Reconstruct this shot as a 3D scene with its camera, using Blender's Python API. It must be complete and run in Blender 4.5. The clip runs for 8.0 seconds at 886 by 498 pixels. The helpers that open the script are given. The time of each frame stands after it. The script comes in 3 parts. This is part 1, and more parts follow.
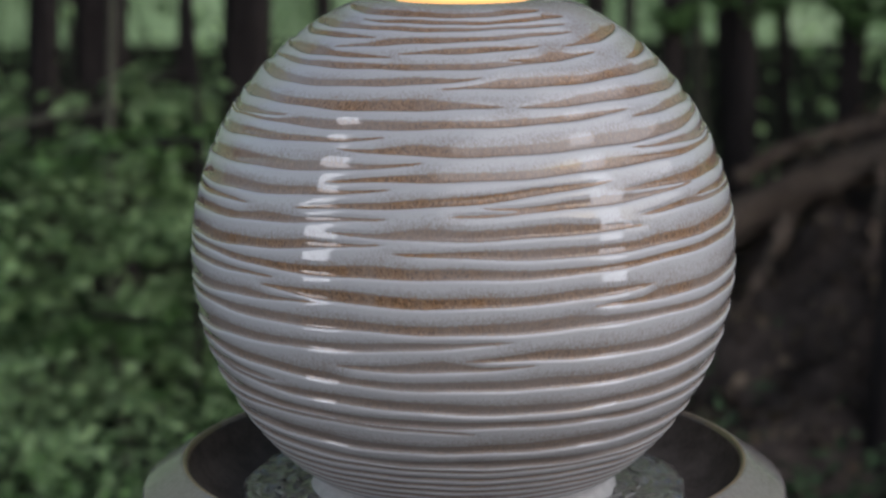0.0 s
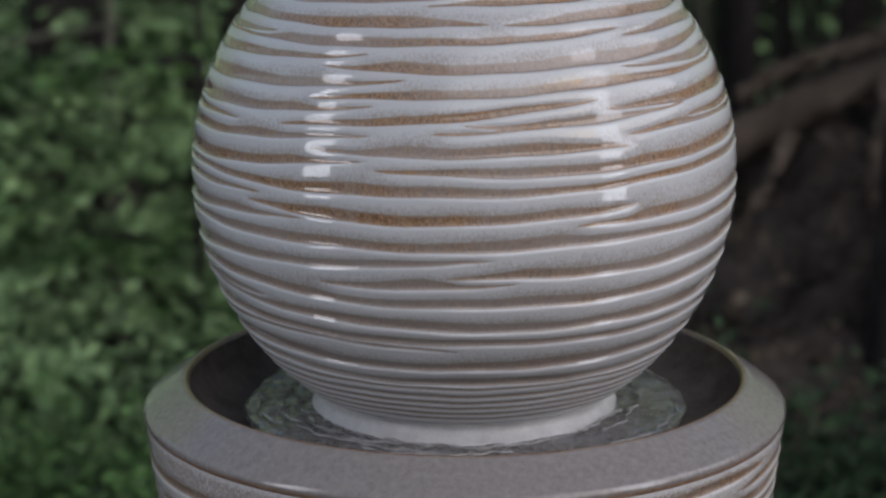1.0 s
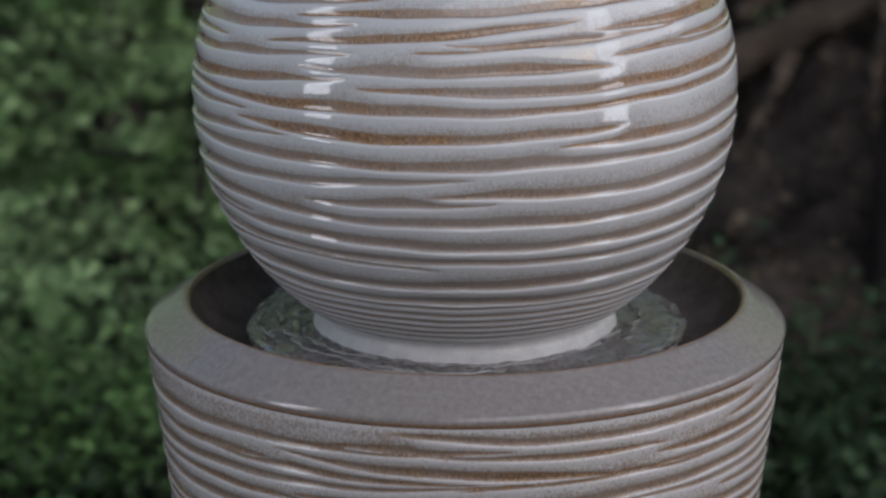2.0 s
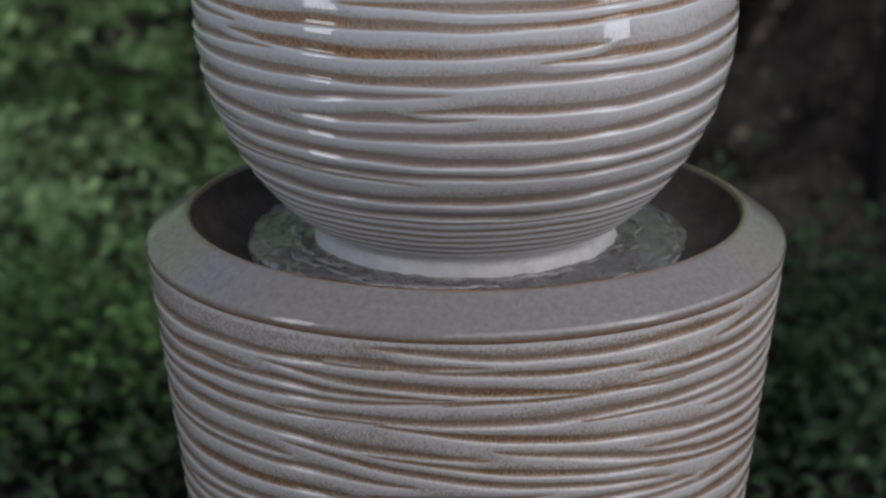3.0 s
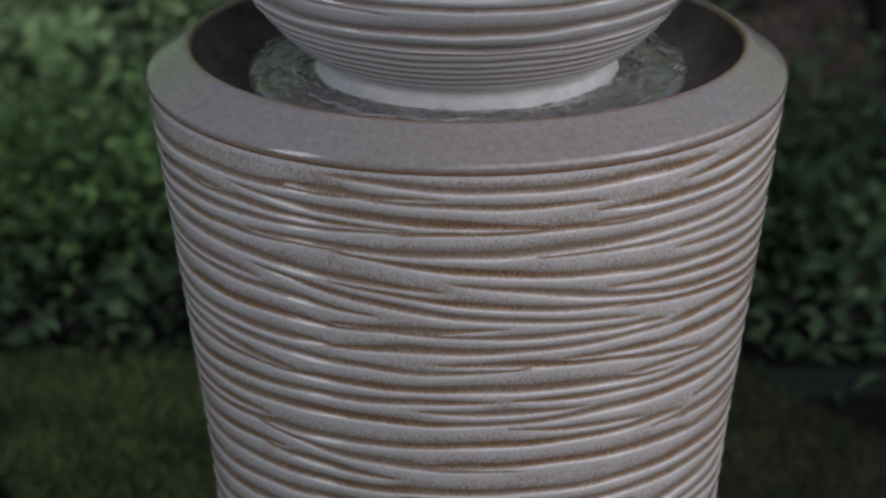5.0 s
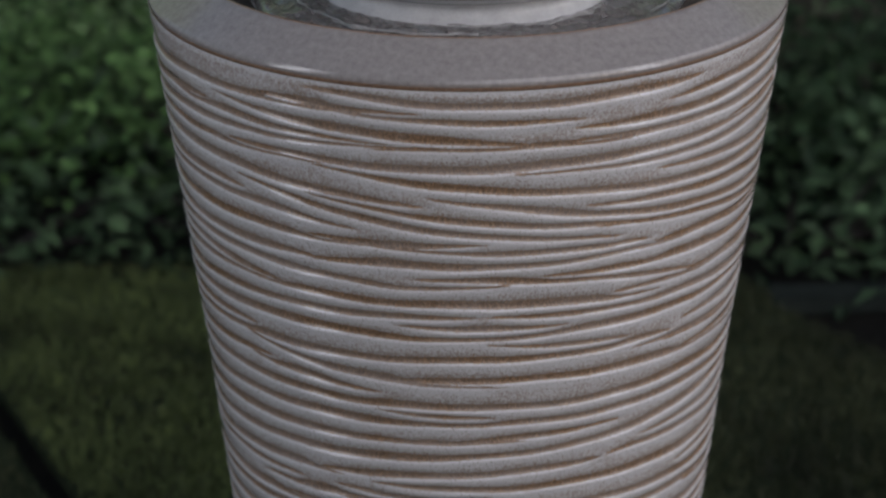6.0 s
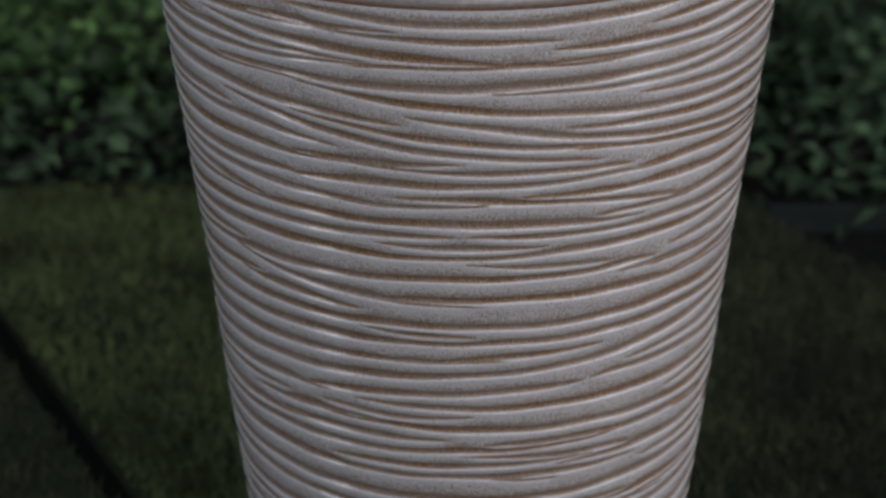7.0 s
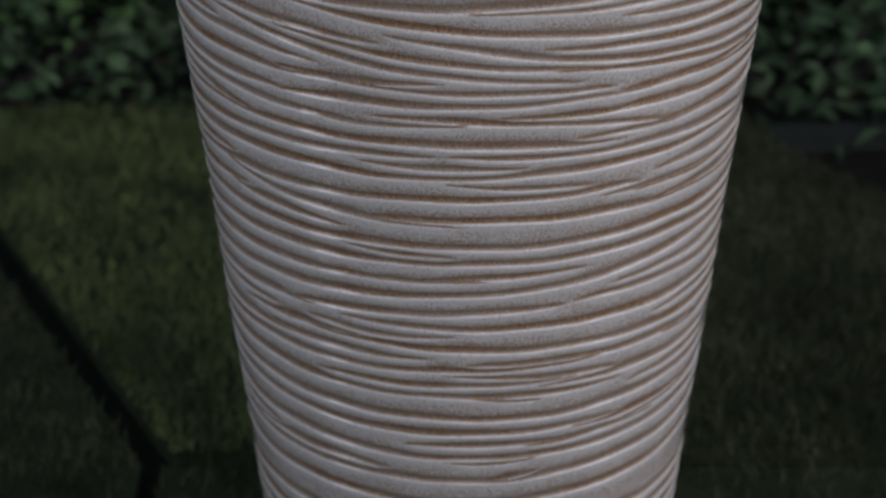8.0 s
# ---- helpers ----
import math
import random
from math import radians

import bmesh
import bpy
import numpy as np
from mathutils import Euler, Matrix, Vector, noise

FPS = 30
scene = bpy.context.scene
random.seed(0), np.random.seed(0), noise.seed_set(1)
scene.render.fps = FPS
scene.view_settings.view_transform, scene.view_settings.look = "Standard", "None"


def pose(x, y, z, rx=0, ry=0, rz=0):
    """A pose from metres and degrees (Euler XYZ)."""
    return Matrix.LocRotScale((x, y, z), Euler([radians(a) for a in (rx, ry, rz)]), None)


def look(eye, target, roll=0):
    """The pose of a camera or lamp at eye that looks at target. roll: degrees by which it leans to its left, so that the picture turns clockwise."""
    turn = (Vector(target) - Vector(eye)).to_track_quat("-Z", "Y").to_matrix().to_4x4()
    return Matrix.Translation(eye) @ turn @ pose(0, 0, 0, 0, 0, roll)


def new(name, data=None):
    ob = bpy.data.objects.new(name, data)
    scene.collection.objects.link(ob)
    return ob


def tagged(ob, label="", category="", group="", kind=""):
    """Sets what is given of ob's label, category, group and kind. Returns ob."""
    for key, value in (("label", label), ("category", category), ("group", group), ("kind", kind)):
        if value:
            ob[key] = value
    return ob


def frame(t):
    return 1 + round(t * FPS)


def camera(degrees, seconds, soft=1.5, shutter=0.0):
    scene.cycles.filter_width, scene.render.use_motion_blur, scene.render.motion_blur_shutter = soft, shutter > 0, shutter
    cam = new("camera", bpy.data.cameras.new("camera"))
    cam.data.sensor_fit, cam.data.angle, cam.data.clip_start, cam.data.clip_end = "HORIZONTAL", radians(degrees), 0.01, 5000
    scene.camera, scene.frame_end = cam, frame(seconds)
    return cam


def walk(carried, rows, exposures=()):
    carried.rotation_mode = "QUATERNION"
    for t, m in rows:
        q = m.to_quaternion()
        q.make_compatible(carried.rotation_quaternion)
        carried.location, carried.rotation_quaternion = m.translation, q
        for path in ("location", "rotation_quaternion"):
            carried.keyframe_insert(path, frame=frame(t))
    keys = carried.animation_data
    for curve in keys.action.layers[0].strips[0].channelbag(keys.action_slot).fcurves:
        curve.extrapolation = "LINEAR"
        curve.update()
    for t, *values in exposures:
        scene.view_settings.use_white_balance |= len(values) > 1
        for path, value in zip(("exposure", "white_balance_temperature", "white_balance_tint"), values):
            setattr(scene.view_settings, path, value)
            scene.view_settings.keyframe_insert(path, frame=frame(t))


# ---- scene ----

# ---------------------------------------------------------------- camera
EYE = (0.0, -1.64, 1.184)
YAW, DRIFT, ROLL = 0.496, 0.0233, -0.254
TILTS = [(0.0, 11.35), (0.5, 12.309), (1.0, 13.323), (1.5, 14.268), (3.0, 17.283), (3.5, 18.258), (4.0, 19.312),
         (4.5, 20.296), (6.0, 23.336), (6.5, 24.273), (7.0, 25.266), (7.5, 26.197), (8.0, 27.18)]
cam = camera(21.001, 8.0, soft=2.4)
cam.data.dof.use_dof = True
cam.data.dof.focus_distance = 1.56
cam.data.dof.aperture_fstop = 6.6
walk(cam, [(t, pose(*EYE, 90 - tilt, 0, YAW + DRIFT * t) @ pose(0, 0, 0, 0, 0, ROLL)) for t, tilt in TILTS])

# ---------------------------------------------------------------- sky, sun, exposure
scene.view_settings.exposure = 0.76
world = bpy.data.worlds.new("forest_sky")
scene.world = world
world.use_nodes = True
sky = world.node_tree.nodes.new("ShaderNodeTexSky")
sky.sky_type = "NISHITA"
sky.sun_disc = False
sky.sun_elevation = radians(10)
sky.sun_rotation = radians(124)
background = world.node_tree.nodes["Background"]
background.inputs["Strength"].default_value = 0.095
world.node_tree.links.new(sky.outputs["Color"], background.inputs["Color"])
sun = new("sun", bpy.data.lights.new("sun", "SUN"))
sun.data.energy, sun.data.angle, sun.data.color = 2.75, radians(120), (1.0, 0.96, 1.02)
sun.matrix_world = look((3.2, -2.7, 0.25), (0, 0, 0))


# ---------------------------------------------------------------- materials
def material(name, rough=0.6, metal=0.0, coat=0.0):
    m = bpy.data.materials.new(name)
    m.use_nodes = True
    b = m.node_tree.nodes["Principled BSDF"]
    b.inputs["Roughness"].default_value, b.inputs["Metallic"].default_value = rough, metal
    b.inputs["Coat Weight"].default_value, b.inputs["Coat Roughness"].default_value = coat, 0.05
    return m, m.node_tree, b


def node(tree, kind, **values):
    n = tree.nodes.new(kind)
    for key, value in values.items():
        n.inputs[key.replace("_", " ")].default_value = value
    return n


def grain(tree, scale, detail=4.0, rough=0.6, stretch=None):
    """Noise in the thing's own space, at real size."""
    place = tree.nodes.new("ShaderNodeTexCoord")
    n = node(tree, "ShaderNodeTexNoise", Scale=scale, Detail=detail, Roughness=rough)
    if stretch:
        mapping = tree.nodes.new("ShaderNodeMapping")
        mapping.inputs["Scale"].default_value = stretch
        tree.links.new(place.outputs["Object"], mapping.inputs["Vector"])
        tree.links.new(mapping.outputs["Vector"], n.inputs["Vector"])
    else:
        tree.links.new(place.outputs["Object"], n.inputs["Vector"])
    return n.outputs["Fac"]


def ramp(tree, source, stops):
    r = tree.nodes.new("ShaderNodeValToRGB")
    while len(r.color_ramp.elements) < len(stops):
        r.color_ramp.elements.new(0.5)
    for e, (at, colour) in zip(r.color_ramp.elements, stops):
        e.position, e.color = at, (*colour, 1) if len(colour) == 3 else colour
    tree.links.new(source, r.inputs["Fac"])
    return r.outputs["Color"]


def mix(tree, factor, a, b, blend="MIX"):
    n = tree.nodes.new("ShaderNodeMix")
    n.data_type, n.blend_type = "RGBA", blend
    for socket, value in ((n.inputs[0], factor), (n.inputs[6], a), (n.inputs[7], b)):
        if isinstance(value, bpy.types.NodeSocket):
            tree.links.new(value, socket)
        else:
            socket.default_value = value if isinstance(value, float) else (*value, 1)
    return n.outputs[2]


def math_node(tree, operation, a, b=0.0, clamp=False):
    n = tree.nodes.new("ShaderNodeMath")
    n.operation, n.use_clamp = operation, clamp
    for socket, value in zip(n.inputs, (a, b)):
        if isinstance(value, bpy.types.NodeSocket):
            tree.links.new(value, socket)
        else:
            socket.default_value = value
    return n.outputs[0]


def relief(tree, b, source, strength, distance=0.002):
    bump = node(tree, "ShaderNodeBump", Strength=strength, Distance=distance)
    tree.links.new(source, bump.inputs["Height"])
    tree.links.new(bump.outputs["Normal"], b.inputs["Normal"])


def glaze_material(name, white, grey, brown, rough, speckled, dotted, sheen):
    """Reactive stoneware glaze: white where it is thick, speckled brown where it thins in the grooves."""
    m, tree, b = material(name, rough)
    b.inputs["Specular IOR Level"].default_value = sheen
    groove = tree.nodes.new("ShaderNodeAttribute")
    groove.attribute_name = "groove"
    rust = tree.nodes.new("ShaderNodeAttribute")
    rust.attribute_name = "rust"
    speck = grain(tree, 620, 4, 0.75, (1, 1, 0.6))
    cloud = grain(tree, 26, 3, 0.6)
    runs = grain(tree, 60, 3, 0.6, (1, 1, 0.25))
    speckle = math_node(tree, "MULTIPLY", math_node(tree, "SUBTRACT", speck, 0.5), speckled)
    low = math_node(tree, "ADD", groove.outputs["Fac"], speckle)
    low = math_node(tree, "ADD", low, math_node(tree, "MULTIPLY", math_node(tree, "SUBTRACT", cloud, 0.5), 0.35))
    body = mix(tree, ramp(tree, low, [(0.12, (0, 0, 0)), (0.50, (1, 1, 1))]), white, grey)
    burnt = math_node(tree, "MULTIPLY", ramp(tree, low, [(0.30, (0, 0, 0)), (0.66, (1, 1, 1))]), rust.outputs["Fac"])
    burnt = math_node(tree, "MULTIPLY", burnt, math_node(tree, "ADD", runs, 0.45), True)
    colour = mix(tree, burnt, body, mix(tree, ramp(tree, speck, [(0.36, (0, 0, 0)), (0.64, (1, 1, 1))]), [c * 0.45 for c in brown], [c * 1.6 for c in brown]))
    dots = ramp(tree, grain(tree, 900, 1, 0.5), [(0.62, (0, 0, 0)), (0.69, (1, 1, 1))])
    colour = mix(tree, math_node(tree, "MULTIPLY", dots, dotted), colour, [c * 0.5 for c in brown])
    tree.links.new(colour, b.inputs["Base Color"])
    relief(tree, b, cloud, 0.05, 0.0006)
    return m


def plain_material(name, dark, light, scale, rough=0.7, bump=0.3, coat=0.0, distance=0.003, stretch=None):
    m, tree, b = material(name, rough, coat=coat)
    if rough > 0.84:
        b.inputs["Specular IOR Level"].default_value = 0.08
    broad = grain(tree, scale, 5, 0.65, stretch)
    fine = grain(tree, scale * 9, 4, 0.6, stretch)
    both = math_node(tree, "ADD", math_node(tree, "MULTIPLY", broad, 0.65), math_node(tree, "MULTIPLY", fine, 0.35))
    tree.links.new(ramp(tree, both, [(0.36, dark), (0.64, light)]), b.inputs["Base Color"])
    relief(tree, b, fine, bump, distance)
    return m


def leaf_material(name, dark, light):
    m, tree, b = material(name, 0.7)
    b.inputs["Specular IOR Level"].default_value = 0.25
    geo = tree.nodes.new("ShaderNodeNewGeometry")
    colour = ramp(tree, geo.outputs["Random Per Island"], [(0.0, dark), (0.65, light), (1.0, [c * 1.5 for c in light])])
    patch = ramp(tree, grain(tree, 7.0, 3, 0.6), [(0.34, (0.35, 0.35, 0.35)), (0.66, (1.5, 1.5, 1.4))])
    colour = mix(tree, 1.0, colour, patch, "MULTIPLY")
    tree.links.new(colour, b.inputs["Base Color"])
    thin = node(tree, "ShaderNodeBsdfTranslucent")
    tree.links.new(colour, thin.inputs["Color"])
    both = node(tree, "ShaderNodeMixShader", Fac=0.35)
    tree.links.new(b.outputs[0], both.inputs[1])
    tree.links.new(thin.outputs[0], both.inputs[2])
    tree.links.new(both.outputs[0], tree.nodes["Material Output"].inputs["Surface"])
    return m


def glowing(name, colour, strength):
    m, tree, b = material(name, 0.5)
    b.inputs["Base Color"].default_value = (*colour, 1)
    b.inputs["Emission Color"].default_value = (*colour, 1)
    b.inputs["Emission Strength"].default_value = strength
    return m


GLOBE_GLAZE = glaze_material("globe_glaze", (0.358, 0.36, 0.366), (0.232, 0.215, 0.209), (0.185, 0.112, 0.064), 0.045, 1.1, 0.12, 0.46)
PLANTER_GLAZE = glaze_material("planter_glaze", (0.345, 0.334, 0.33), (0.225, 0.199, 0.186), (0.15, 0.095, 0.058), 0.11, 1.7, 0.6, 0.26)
RIM_GLAZE = plain_material("rim_glaze", (0.135, 0.12, 0.114), (0.195, 0.177, 0.17), 220, 0.14, 0.05, 0.0, 0.0005)
BASIN_GLAZE = plain_material("basin_glaze", (0.06, 0.05, 0.045), (0.12, 0.102, 0.092), 45, 0.86, 0.05, 0.0, 0.0005)
FOOT_GLAZE = plain_material("foot_glaze", (0.31, 0.30, 0.297), (0.42, 0.412, 0.41), 90, 0.45, 0.04, 0.0, 0.0005)
LIP_GLAZE = plain_material("lip_glaze", (0.09, 0.05, 0.03), (0.2, 0.125, 0.08), 300, 0.3, 0.1, 0.3, 0.0005)
BARK = plain_material("bark", (0.011, 0.009, 0.009), (0.034, 0.029, 0.028), 18, 0.9, 0.9, 0, 0.01, (1, 1, 0.2))
PALE_BARK = plain_material("pale_bark", (0.05, 0.05, 0.038), (0.11, 0.11, 0.085), 18, 0.9, 0.7, 0, 0.01, (1, 1, 0.2))
LOG_BARK = plain_material("log_bark", (0.035, 0.027, 0.022), (0.11, 0.088, 0.07), 14, 0.9, 0.9, 0, 0.01)
EARTH = plain_material("earth", (0.006, 0.005, 0.005), (0.075, 0.060, 0.052), 7, 0.95, 0.9, 0, 0.02)
SOIL = plain_material("soil", (0.002, 0.002, 0.002), (0.007, 0.0065, 0.005), 12, 0.95, 0.8, 0, 0.01)
TURF_BACKING = plain_material("turf_backing", (0.009, 0.012, 0.006), (0.018, 0.024, 0.012), 30, 0.9, 0.6)
SLATE = plain_material("slate", (0.006, 0.008, 0.007), (0.016, 0.02, 0.018), 20, 0.95, 0.5)
GRASS = leaf_material("grass_blade", (0.032, 0.046, 0.016), (0.078, 0.1, 0.038))
# darker copy of GRASS; on the right-hand mat it paints light falloff
GRASS_DARKER = leaf_material("darker_blade", (0.014, 0.018, 0.009), (0.038, 0.045, 0.022))
LEAF_BRIGHT = leaf_material("beech_leaf", (0.125, 0.22, 0.09), (0.285, 0.415, 0.215))
LEAF_MID = leaf_material("shrub_leaf", (0.038, 0.082, 0.027), (0.09, 0.165, 0.058))
# shade low at the wood's edge is put into this darker leaf colour
LEAF_SHADED = leaf_material("shaded_ivy_leaf", (0.018, 0.034, 0.017), (0.046, 0.08, 0.04))
DRY_LEAF = leaf_material("dry_leaf", (0.018, 0.014, 0.011), (0.10, 0.078, 0.06))
BLACK_METAL = plain_material("black_metal", (0.012, 0.012, 0.012), (0.02, 0.02, 0.02), 60, 0.45, 0.1)
SOFT_FABRIC = glowing("lamp_fabric", (0.94, 0.95, 1.04), 4.0)
LED_GLOW, tree, b = material("warm_led", 0.3)
centre = tree.nodes.new("ShaderNodeTexGradient")
centre.gradient_type = "SPHERICAL"
spread, here = tree.nodes.new("ShaderNodeMapping"), tree.nodes.new("ShaderNodeTexCoord")
spread.inputs["Scale"].default_value, spread.inputs["Location"].default_value = (17, 17, 0), (0, 0, 0)
tree.links.new(here.outputs["Object"], spread.inputs["Vector"])
tree.links.new(spread.outputs["Vector"], centre.inputs["Vector"])
warm = ramp(tree, centre.outputs["Fac"], [(0.1, (0.20, 0.085, 0.03)), (0.4, (0.75, 0.36, 0.12)), (0.62, (1.0, 0.66, 0.30)), (0.85, (1.0, 0.85, 0.6))])
tree.links.new(warm, b.inputs["Base Color"])
tree.links.new(warm, b.inputs["Emission Color"])
b.inputs["Emission Strength"].default_value = 1.3
WATER, tree, b = material("water", 0.05)
clear, gloss, facing = node(tree, "ShaderNodeBsdfTransparent"), node(tree, "ShaderNodeBsdfGlossy", Roughness=0.16), node(tree, "ShaderNodeFresnel", IOR=1.22)
clear.inputs["Color"].default_value = (0.94, 0.96, 0.97, 1)
surface = node(tree, "ShaderNodeMixShader")
tree.links.new(math_node(tree, "MULTIPLY", facing.outputs[0], 0.26), surface.inputs[0])
# milky grey, mottled to paint the ripples' light and dark into the water
ripple_grey, milky = node(tree, "ShaderNodeBsdfDiffuse"), node(tree, "ShaderNodeMixShader")
ripple_grey.inputs["Color"].default_value = (0.15, 0.134, 0.128, 1)
tree.links.new(ramp(tree, grain(tree, 85, 3, 0.6, (1, 1, 0.3)), [(0.38, (0.25, 0.25, 0.25)), (0.62, (0.95, 0.95, 0.95))]), milky.inputs[0])
tree.links.new(clear.outputs[0], milky.inputs[1])
tree.links.new(ripple_grey.outputs[0], milky.inputs[2])
tree.links.new(milky.outputs[0], surface.inputs[1])
tree.links.new(gloss.outputs[0], surface.inputs[2])
tree.links.new(surface.outputs[0], tree.nodes["Material Output"].inputs["Surface"])
# pale grey that stands in for reflections along the ripple crests
GLINT = plain_material("ripple_glint", (0.15, 0.14, 0.135), (0.27, 0.26, 0.255), 160, 0.2, 0.1, 0.0, 0.0005)
FILM, tree, b = material("water_film", 0.04)
clear, gloss, facing = node(tree, "ShaderNodeBsdfTransparent"), node(tree, "ShaderNodeBsdfGlossy", Roughness=0.04), node(tree, "ShaderNodeFresnel", IOR=1.10)
surface = node(tree, "ShaderNodeMixShader")
tree.links.new(facing.outputs[0], surface.inputs[0])
tree.links.new(clear.outputs[0], surface.inputs[1])
tree.links.new(gloss.outputs[0], surface.inputs[2])
tree.links.new(surface.outputs[0], tree.nodes["Material Output"].inputs["Surface"])


# ---------------------------------------------------------------- building helpers
def mesh(name, verts, faces, mat, smooth=True):
    me = bpy.data.meshes.new(name)
    me.from_pydata([tuple(v) for v in verts], [], [tuple(f) for f in faces])
    me.materials.append(mat)
    if smooth:
        me.shade_smooth()
    return me


def joined(name, data, parent, label=""):
    ob = new(name, data)
    ob.parent = parent
    if label:
        ob["label"] = label
    return ob


def part(name, bm, mat, parent, label=""):
    me = bpy.data.meshes.new(name)
    bm.to_mesh(me)
    bm.free()
    me.materials.append(mat)
    me.shade_smooth()
    return joined(name, me, parent, label)


def thing(name, m, label, category, group=""):
    ob = new(name)
    ob.matrix_world = m
    return tagged(ob, label, category, group)


def rings(profile, around, radial=None):
    """Vertices and faces of a surface turned about z; radial(angle, i) adds to the radius."""
    angles = np.linspace(0, 2 * math.pi, around, endpoint=False)
    verts = []
    for i, (r, z) in enumerate(profile):
        rr = r + (radial(angles, i) if radial else 0 * angles)
        verts.append(np.stack([rr * np.sin(angles), -rr * np.cos(angles), np.full(around, z)], 1))
    n, faces = len(profile), []
    for i in range(n - 1):
        for j in range(around):
            k = (j + 1) % around
            faces.append((i * around + j, i * around + k, (i + 1) * around + k, (i + 1) * around + j))
    return np.concatenate(verts), faces


def rounded(points, steps=6):
    """A profile through the points with eased corners (Catmull-Rom)."""
    p = [np.array(q) for q in (points[0], *points, points[-1])]
    out = []
    for a, b_, c, d in zip(p, p[1:], p[2:], p[3:]):
        for t in np.linspace(0, 1, steps, endpoint=False):
            out.append(0.5 * (2 * b_ + (c - a) * t + (2 * a - 5 * b_ + 4 * c - d) * t * t + (3 * b_ - a - 3 * c + d) * t ** 3))
    return [tuple(q) for q in out] + [tuple(points[-1])]


def carved(name, profile, around, cuts, depth, wall, light, mat, fade, seed, rusty, grey, pale, crowned=False):
    """A thrown form with hand-carved cuts. Below each cut the clay steps out sharply into a crest, white with thick glaze;
    above it the surface falls back slowly into the cut, where the glaze thins to grey and brown."""
    profile = np.array(profile)
    arc = np.concatenate([[0], np.cumsum(np.hypot(*np.diff(profile, axis=0).T))])
    angles = np.linspace(-math.pi, math.pi, around, endpoint=False)
    radius = profile[:, 0].mean()
    A, Y = np.meshgrid(angles, arc)
    rng = np.random.default_rng(seed)
    deep, shade, rust, white = (np.zeros_like(A) for _ in range(4))
    # the line of every cut, and the room up to the next one above it
    lines = np.full((len(cuts), around), np.inf)
    share, offsets = np.zeros_like(lines), np.zeros_like(lines)
    for line, f, off, (a0, a1, z0, z1, sag) in zip(lines, share, offsets, cuts):
        off[:] = (angles - (a0 + a1) / 2 + math.pi) % (2 * math.pi) - math.pi
        f[:] = off / (a1 - a0) + 0.5
        z = z0 + (z1 - z0) * f + sag * 0.004 * f * (1 - f)
        y = np.interp(z, profile[:, 1], arc) + 0.0005 * np.sin(7 * angles + a0 * 40) + 0.0003 * np.sin(17 * angles + z0 * 900)
        line[:] = np.where((f > 0) & (f < 1), y, np.inf)
    for n, ((a0, a1, z0, z1, sag), line) in enumerate(zip(cuts, lines)):
        cols = np.nonzero(np.isfinite(line))[0]
        f, off, y = share[n, cols], offsets[n, cols], line[cols]
        above = lines[:, cols] - y
        gap = np.min(np.where(above > 0.0015, above, 1.0), axis=0)
        gap = np.convolve(np.pad(gap, 6, mode="edge"), np.ones(13) / 13, "valid")
        length = (a1 - a0) * radius
        taper = np.ones(len(cols)) * 0.45 if a1 - a0 > 6.2 else np.clip(np.minimum(f, 1 - f) * length / min(0.05, length / 2), 0.02, 1) ** 0.8
        wide = np.minimum(wall, 0.62 * gap) * taper * (0.85 + 0.15 * np.sin(off * 5 + a0 * 11))
        cut_in = np.minimum(1, 0.35 + 0.65 * wide / wall) * np.minimum(1, taper * 2.5)
        iron = rng.uniform(0.55, 1.1) * (1.0 - 0.55 * np.sin(off * 2.3 + z0 * 300) ** 2)
        iron = np.clip(iron + 0.55 * (1 - taper), 0, 1) * np.clip(0.5 + (z0 - pale) / 0.1, 0.35, 1)
        u = Y[:, cols] - y
        bowl = np.clip(np.where(u > 0.0006, (u - 0.0006) / (wide + 0.0015), (0.0006 - u) / 0.0034), 0, 1)
        deep[:, cols] = np.maximum(deep[:, cols], cut_in * (0.5 + 0.5 * np.cos(math.pi * bowl)))
        rise = np.clip((u / wide - 0.30) / 0.75, 0, 1)
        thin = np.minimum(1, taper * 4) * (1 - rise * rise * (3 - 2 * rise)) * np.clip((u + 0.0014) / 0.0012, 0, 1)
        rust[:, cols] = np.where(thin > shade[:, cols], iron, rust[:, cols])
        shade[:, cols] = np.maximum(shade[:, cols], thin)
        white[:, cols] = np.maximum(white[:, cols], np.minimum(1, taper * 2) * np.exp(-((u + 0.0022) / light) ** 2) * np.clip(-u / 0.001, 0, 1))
    strength = np.interp(arc, [arc[0], arc[0] + fade, arc[-1] - fade, arc[-1]], [0, 1, 1, 0])[:, None]
    drop = depth * strength * (0.35 - deep + 0.15 * white)
    tangent = np.gradient(profile, axis=0)
    tangent /= np.linalg.norm(tangent, axis=1)[:, None]
    R = profile[:, 0][:, None] + drop * tangent[:, 1][:, None]
    Z = profile[:, 1][:, None] - drop * tangent[:, 0][:, None]
    verts = np.stack([R * np.sin(A), -R * np.cos(A), Z + 0 * A], 2).reshape(-1, 3)
    n = len(profile)
    i, j = np.meshgrid(np.arange(n - 1), np.arange(around), indexing="ij")
    k = (j + 1) % around
    faces = np.stack([i * around + j, i * around + k, (i + 1) * around + k, (i + 1) * around + j], 2).reshape(-1, 4)
    me = bpy.data.meshes.new(name)
    me.from_pydata(verts.tolist(), [], faces.tolist())
    me.materials.append(mat)
    me.shade_smooth()
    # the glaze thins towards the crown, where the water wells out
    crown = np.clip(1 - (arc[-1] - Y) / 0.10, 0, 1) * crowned
